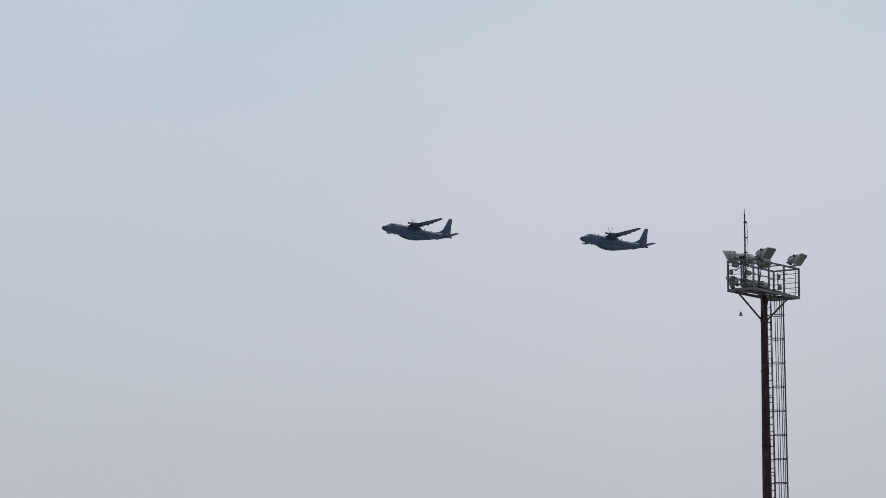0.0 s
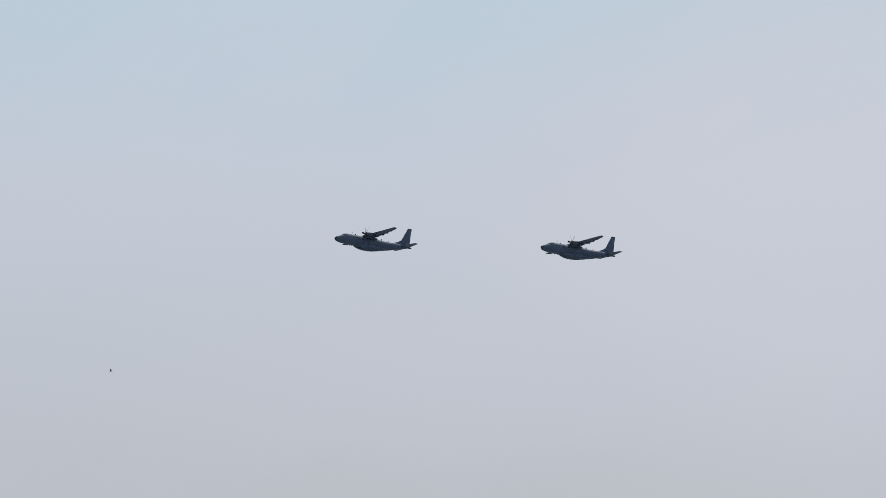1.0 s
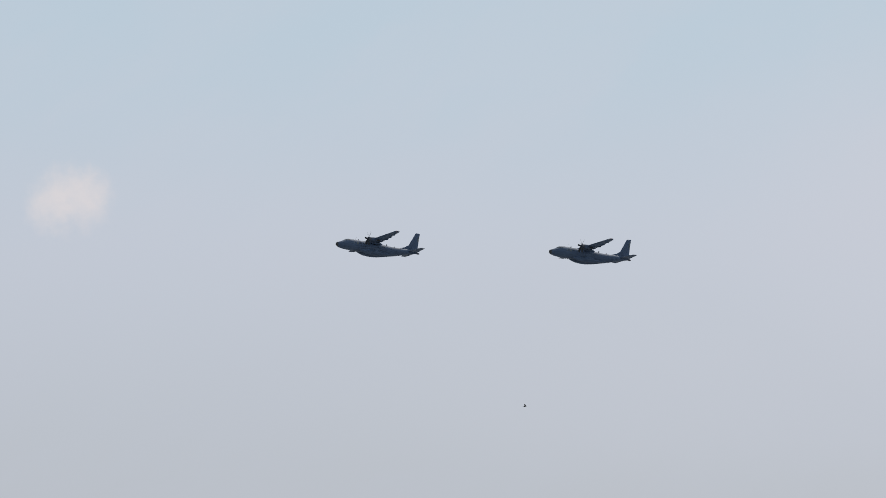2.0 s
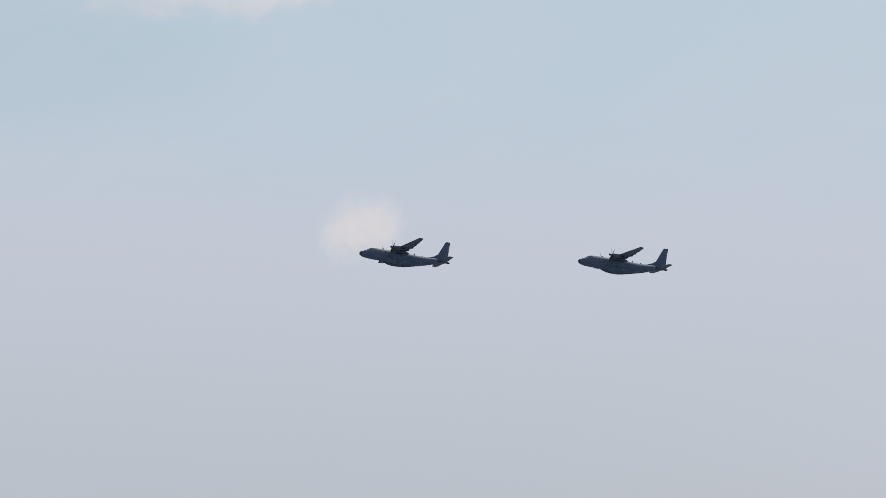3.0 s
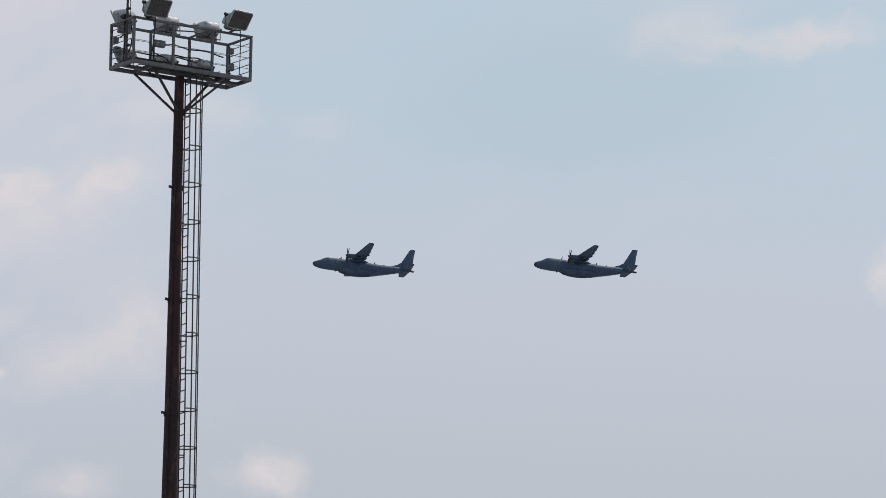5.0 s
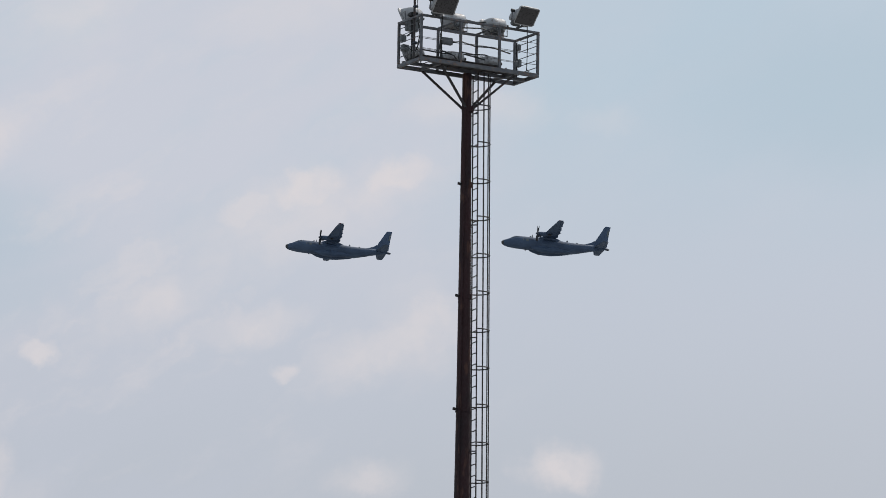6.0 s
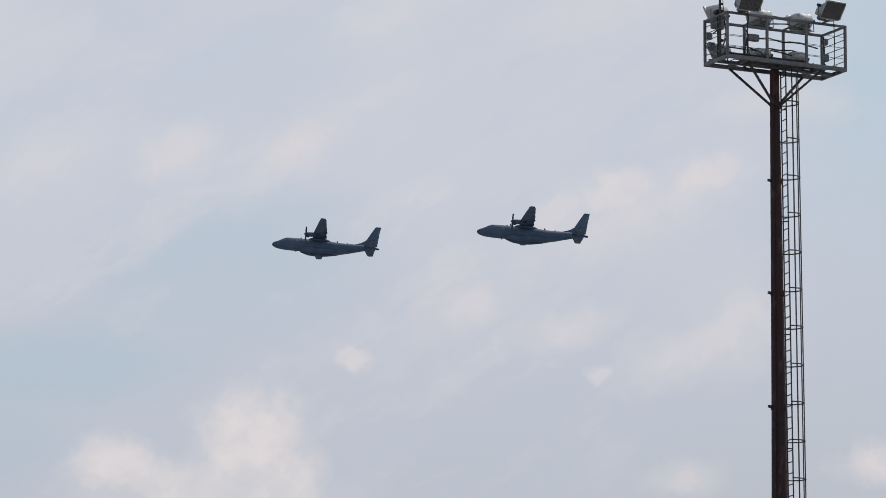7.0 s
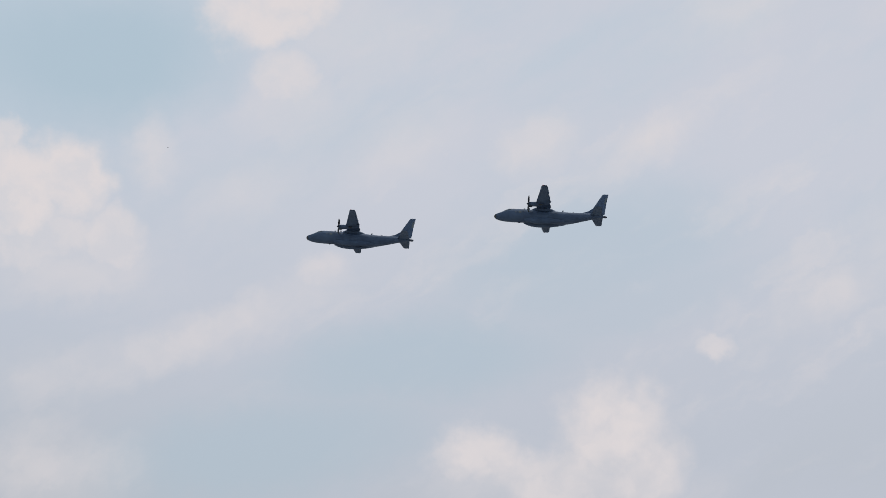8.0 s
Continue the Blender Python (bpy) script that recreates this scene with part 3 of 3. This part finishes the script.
    part("cross_rail", bar((0.62, -hy, top + RAIL + 0.03), (0.62, hy, top + RAIL + 0.03), 0.05, 0.04), GALVANISED, m)
    # ladder beside the pole, leaning a little with its taper; it is laid out along -y and turned
    SLOPE = 0.009
    spin = pose(0, 0, 0, 0, 0, 90 + ladder_turn)

    def ladder_y(z):
        return -0.215 - SLOPE * (top - z)

    def ladder_part(name, bm):
        ob = part(name, bm, LADDER_STEEL, m)
        ob.matrix_basis = spin
        return ob

    low = 0.3
    for x in (-0.2, 0.2):
        ladder_part("ladder_rail", bar((x, ladder_y(low), low), (x, ladder_y(top - 0.06), top - 0.06), 0.034, 0.022))
    rung = ladder_part("rung", rod((-0.2, 0, 0), (0.2, 0, 0), 0.016, 6))
    n = int((top - 0.7) / 0.3)
    z = top - 0.25
    rung.matrix_basis = spin @ pose(0, ladder_y(z), z)
    for i in range(1, n):
        share(rung, m, spin @ pose(0, ladder_y(z - 0.3 * i), z - 0.3 * i))
    cr, cy = cage_radius, -cage_out
    hoop_pts = [(cr * math.sin(a), cy - cr * math.cos(a), 0) for a in [radians(-110 + 220 * k / 22) for k in range(23)]]
    hoop_pts = [(-0.2, 0.0, 0)] + hoop_pts + [(0.2, 0.0, 0)]
    hoop = ladder_part("cage_hoop", tube(hoop_pts, 0.018, 6))
    z0 = top - 0.98 + hoop_rise
    hoop.matrix_basis = spin @ pose(0, ladder_y(z0), z0)
    zz = z0 - hoop_gap
    while zz > 2.2:
        share(hoop, m, spin @ pose(0, ladder_y(zz), zz))
        zz -= hoop_gap
    zz += hoop_gap
    for deg in bars:
        a = radians(deg)
        x, y = (cr - 0.012) * math.sin(a), cy - (cr - 0.012) * math.cos(a)
        ladder_part("cage_bar", bar((x, ladder_y(zz) + y, zz), (x, ladder_y(top - 0.1) + y, top - 0.1), 0.030, 0.016))
    z = top - 1.2
    while z > 1:
        for x in (-0.2, 0.2):
            ladder_part("ladder_bracket", bar((x * 0.5, -0.1, z), (x, ladder_y(z), z), 0.03, 0.03))
        z -= 3.07
    # floodlights: u along the platform from its near end, w across
    def site(u, w, h, face):
        return pose(-hx + u, -hy + w, top + h, 0, 0, face)
    for u, w, h, face, tilt in ((0.47, -0.30, 1.56, 180, 38), (3.0, -0.33, 1.60, 187, 38), (0.51, 1.36, 1.55, 28, 26), (1.90, 1.42, 1.60, 0, 24), (3.15, 1.34, 1.62, 0, 24)):
        make_floodlight(m, site(u, w, h, face), 0.66 if u != 0.51 else 0.6, tilt, 1.06, 0.6 if w < 0 else 0.12)
        # an arm carries the lamp outside the rail
        edge = -hy if w < 0 else hy
        part("lamp_arm", bar((-hx + u, edge, top + RAIL + 0.035), (-hx + u, -hy + w, top + RAIL + 0.035), 0.05, 0.045), GALVANISED, m)
    for u, w, h, face, tilt in ((0.55, 1.30, 0.47, 28, 26), (1.80, 1.28, 0.50, 0, 24), (2.96, 1.28, 0.52, 0, 24)):
        make_floodlight(m, site(u, w, h, face), 0.66, tilt, 0.96, 0.12)
        part("lamp_arm", bar((-hx + u, hy, top + h - 0.27), (-hx + u, -hy + w, top + h - 0.27), 0.05, 0.045), GALVANISED, m)
    # cabling and boxes
    for x, y, h, size in ((-0.40, 0.50, 0.88, (0.33, 0.13, 0.19)), (-1.79, 0.48, 0.76, (0.16, 0.12, 0.17)), (-1.74, 0.46, 0.50, (0.2, 0.14, 0.18)), (1.80, 0.32, 0.96, (0.1, 0.13, 0.17)),
                          (1.78, 0.28, 0.50, (0.12, 0.15, 0.2)), (-1.56, 0.42, 1.10, (0.36, 0.16, 0.24)), (-0.62, 0.52, 0.32, (0.16, 0.12, 0.2))):
        part("junction_box", box(size, pose(x, y, top + h), 0.015), BOX_PAINT, m)
    for x, y, lo, hi, r in ((1.47, -0.64, 0.08, 1.34, 0.014), (1.76, 0.36, 0.1, 1.1, 0.024), (-0.57, 0.53, 0.1, 1.1, 0.03), (-1.79, 0.02, 0.1, 1.25, 0.03)):
        part("conduit", tube([(x, y, top + lo), (x + 0.012, y - 0.01, top + lo * 0.5 + hi * 0.5), (x, y, top + hi)], r, 8), BLACK_CABLE, m)
    runs = [
        [(-hx + 1.75, hy - 0.1, top + 1.3), (-hx + 2.1, hy - 0.2, top + 1.32), (-hx + 2.5, hy - 0.2, top + 1.36), (-hx + 3.05, hy - 0.1, top + 1.3)],
        [(-hx + 0.5, hy, top + 0.58), (-hx + 1.3, hy - 0.05, top + 0.54), (-hx + 2.1, hy - 0.05, top + 0.6), (-hx + 3.0, hy, top + 0.52)],
        [(-hx + 0.2, -hy + 0.5, top + 1.1), (-hx + 0.28, -hy + 0.55, top + 0.8), (-hx + 0.22, -hy + 0.6, top + 0.4), (-hx + 0.5, -hy + 0.5, top + 0.13)],
        [(-hx + 1.3, hy - 0.1, top + 0.6), (-hx + 1.45, 0.1, top + 0.4), (-hx + 1.6, 0.0, top + 0.15)],
        [(-hx + 0.51, -hy - 0.2, top + 1.3), (-hx + 0.62, -hy - 0.05, top + 1.16), (-hx + 0.64, -hy + 0.05, top + 0.6), (-hx + 0.6, -hy + 0.12, top + 0.1)],
        [(-hx + 3.04, -hy - 0.2, top + 1.3), (-hx + 3.2, -hy - 0.04, top + 1.3), (-hx + 3.32, -hy - 0.04, top + 1.32)],
        [(-hx + 2.1, hy + 0.1, top + 1.62), (-hx + 2.45, hy + 0.05, top + 1.58), (-hx + 2.8, hy + 0.1, top + 1.64)],
        [(-hx + 1.35, hy - 0.06, top + 0.82), (-hx + 1.9, hy - 0.1, top + 0.93), (-hx + 2.4, hy - 0.08, top + 0.86), (-hx + 2.9, hy - 0.1, top + 0.9), (-hx + 3.5, hy - 0.1, top + 0.8)],
        [(-hx + 0.08, hy - 0.3, top + 0.8), (-hx + 0.2, 0.1, top + 0.95), (-hx + 0.12, -0.05, top + 1.2)],
        [(-hx + 1.5, hy - 0.2, top + 0.35), (-hx + 1.66, hy - 0.25, top + 0.22), (-hx + 1.78, hy - 0.2, top + 0.42), (-hx + 1.8, hy - 0.2, top + 0.6)],
        [(-hx + 0.1, hy - 0.2, top + 0.55), (-hx + 0.16, 0.0, top + 0.3), (-hx + 0.3, -0.1, top + 0.72), (-hx + 0.22, -0.2, top + 1.15)],
        [(-hx + 1.9, hy - 0.04, top + 0.66), (-hx + 2.3, hy - 0.06, top + 0.63), (-hx + 2.7, hy - 0.05, top + 0.67), (-hx + 3.1, hy - 0.04, top + 0.6)],
    ]
    for pts in runs:
        part("lamp_cable", tube(pts, 0.02, 6), BLACK_CABLE, m)
    # lightning rod at the lamp end, with its down conductor
    rx, ry = -hx, -0.22
    part("lightning_rod", rod((rx, ry, top + 0.06), (rx, ry, top + 3.08), 0.036, 8, 0.03), LADDER_STEEL, m, "thin dark lightning rod")
    part("lightning_rod_tip", rod((rx, ry, top + 3.08), (rx, ry, top + 3.3), 0.016, 8, 0.006), GALVANISED, m)
    part("down_conductor", tube([(rx, ry - 0.05, top + 2.78), (rx, ry - 0.12, top + 2.6), (rx, ry - 0.13, top + 1.9), (rx + 0.04, ry - 0.12, top + 1.2)], 0.009, 6), BLACK_CABLE, m)
    part("surge_arrester", box((0.24, 0.24, 0.11), pose(rx + 0.04, ry + 0.15, top + 1.31), 0.03), BLACK_CABLE, m)
    for q in (0.5, 1.5, 2.1, 2.74):
        part("rod_clamp", box((0.1, 0.13, 0.05), pose(rx + 0.02, ry - 0.02, top + q), 0.01), DARK_PAINT, m)
    return m


# ---- birds ----
def make_bird(size):
    b = thing("bird")
    s = size
    part("body", loft([oval(x * s, 0, -r * s, r * s, r * s, 10) for x, r in ((0.42, 0.01), (0.36, 0.05), (0.28, 0.075), (0.2, 0.07), (0.05, 0.11), (-0.12, 0.09), (-0.26, 0.045), (-0.3, 0.02))]), FEATHER, b, "", True)
    part("tail", loft([oval(x * s, 0, -0.008 * s, 0.008 * s, w * s, 8) for x, w in ((-0.26, 0.04), (-0.5, 0.1))]), FEATHER, b)
    for side in (1, -1):
        rr = []
        for y, le, te, z in ((0.05, 0.2, -0.1, 0.02), (0.3, 0.24, -0.06, 0.10), (0.55, 0.14, -0.1, 0.14), (0.8, -0.02, -0.12, 0.10)):
            rr.append(foil(le * s, te * s, side * y * s, z * s, 0.04, False, 5))
        part("bird_wing", loft(rr), FEATHER, b)
    return b


# ---- building the place ----
def make_ground():
    bm = bmesh.new()
    rings = [0.0, 20, 60, 150, 400, 1000, 2500, 6000]
    prev = [bm.verts.new((0, 0, 0))]
    for r in rings[1:]:
        cur = [bm.verts.new((r * math.cos(k * math.tau / 64), r * math.sin(k * math.tau / 64), 0)) for k in range(64)]
        for k in range(64):
            j = (k + 1) % 64
            if len(prev) == 1:
                bm.faces.new((prev[0], cur[k], cur[j]))
            else:
                bm.faces.new((prev[k], cur[k], cur[j], prev[j]))
        prev = cur
    tagged(part("ground", bm, GROUND), "flat unseen airfield ground reaching the horizon, made pale to bounce light", "ground", "", "structure")


make_ground()


def out_there(az, dist):
    d = heading(az, 0)
    return d.x * dist, d.y * dist


MAST_TURN = 25.0
NEAR_MAST = make_mast(out_there(-6.05, 99.0), 24.30, MAST_TURN, -0.005, 1.022, (-80, -50, -18, 38), -11.0, 0.35, 0.06)
FAR_MAST = make_mast(out_there(-34.82, 152.2), 21.90, MAST_TURN, 0.13, 0.985, (-105, -70, -35, 0, 35, 70, 105), -35.0, 0.35, 0.29)
for ob, words in ((NEAR_MAST, "rusty floodlight mast with galvanised railed platform and caged ladder"),
                  (FAR_MAST, "farther rusty floodlight mast with railed lamp platform and ladder")):
    tagged(ob, words, "light mast", "floodlight masts")

LEADER = make_aircraft()
WINGMAN = copy_thing(LEADER, Matrix())
tagged(LEADER, "dark grey twin-propeller military transport aircraft leading in flight", "aircraft", "aircraft in formation")
tagged(WINGMAN, "dark grey twin-propeller military transport aircraft following in flight", "aircraft", "aircraft in formation")
BIRD_LOW = tagged(make_bird(0.37), "small dark bird gliding across the sky", "bird")
BIRD_HIGH = tagged(make_bird(0.30), "distant dark bird high below the clouds", "bird")
BIRD_MAST = tagged(make_bird(0.34), "small dark bird flying beside the floodlight mast", "bird")

# Flight of each aircraft about t = 4 s: place, speed, pull; pitch, bank and heading at seven moments; rise late in the pass
MOMENTS = (0.0, 1.5, 3.5, 5.5, 7.0, 7.5, 8.0)
FLIGHT = {
    LEADER: ((208.93, 863.75, 155.53), (-75.138, -8.603, -0.880), (0.165, 1.031, -0.020),
             (4.45, 4.75, 4.16, 4.10, 4.45, 3.95, 4.25), (2.49, 3.00, 6.05, 8.89, 11.07, 11.81, 12.55), (-172.38, -173.21, -174.99, -176.34, -177.44, -177.72, -178.00), -0.44),
    WINGMAN: ((256.48, 835.94, 152.42), (-75.743, -10.374, -0.973), (0.250, 0.628, 0.018),
              (3.97, 3.98, 3.73, 4.20, 4.45, 3.40, 3.15), (3.21, 3.18, 3.03, 6.64, 9.00, 11.05, 13.10), (-173.53, -173.66, -175.71, -176.67, -177.71, -178.00, -178.28), 0.52),
}


def flight_pose(f, t):
    place, speed, pull, pitch, bank, yaw, rise = f
    u = t - 4.0
    p = Vector(place) + Vector(speed) * u + Vector(pull) * (u * u / 2)
    p.z += rise * float(np.interp(t, (6.5, 7.0, 7.5), (0.0, 0.2, 1.0)))
    tip, roll, turn = (float(np.interp(t, MOMENTS, row)) for row in (pitch, bank, yaw))
    return Matrix.Translation(p) @ pose(0, 0, 0, 0, 0, turn) @ pose(0, 0, 0, 0, -tip) @ pose(0, 0, 0, roll)


def motions():
    for craft, f in FLIGHT.items():
        walk(craft, [(k * 0.5, flight_pose(f, k * 0.5)) for k in range(17)])
        for prop in [c for c in craft.children if c.name.startswith("propeller")]:
            x, y, z = prop.matrix_basis.translation
            lead = 12 if y > 0 else 38
            walk(prop, [(k / FPS, pose(x, y, z, lead + 74 * k)) for k in range(241)])
    # wing beats
    for k, b in enumerate((BIRD_LOW, BIRD_MAST, BIRD_HIGH)):
        wings = [c for c in b.children if c.name.startswith("bird_wing")]
        for side, w in zip((1, -1), wings):
            walk(w, [(i / FPS, pose(0, 0, 0, side * (8 + 22 * math.sin(1.2 + k + i * 0.85)))) for i in range(241)])
    # the low bird flies to the right and away; the other slips behind the mast
    walk(BIRD_LOW, [(t, pose(x, y, z, r, -4, -25)) for t, x, y, z, r in (
        (0.0, 98.9, 281.0, 39.9, 6), (0.5, 105.2, 278.6, 39.1, -8), (1.0, 111.3, 276.2, 38.05, 10), (1.5, 117.3, 273.8, 37.4, -6),
        (2.0, 123.6, 271.4, 37.3, 8), (3.0, 136.0, 266.6, 37.0, -8), (5.0, 160.0, 257.0, 36.5, 6), (8.0, 196.0, 243.0, 36.0, 0))])
    walk(BIRD_HIGH, [(t, Matrix.Translation(Vector(EYE) + heading(az, el) * 520) @ pose(0, 0, 0, 8 * math.sin(t * 9), 0, 170)) for t, az, el in (
        (0.0, 5.08, 13.24), (2.0, 6.08, 12.79), (4.0, 7.08, 12.34), (6.0, 8.08, 11.89), (7.0, 8.58, 11.67), (7.6, 8.88, 11.53), (7.8, 8.98, 11.47), (8.0, 9.08, 11.44))])
    walk(BIRD_MAST, [(t, pose(x, y, z, r, 5, -40)) for t, x, y, z, r in (
        (0.0, 112.23, 163.59, 26.95, 20), (0.1, 112.75, 163.25, 27.4, -12), (0.3, 114.1, 163.9, 27.9, 15), (1.0, 116.5, 167.5, 28.2, -10),
        (3.0, 140.0, 185.0, 30.0, 5), (8.0, 190.0, 230.0, 34.0, 0))])


motions()
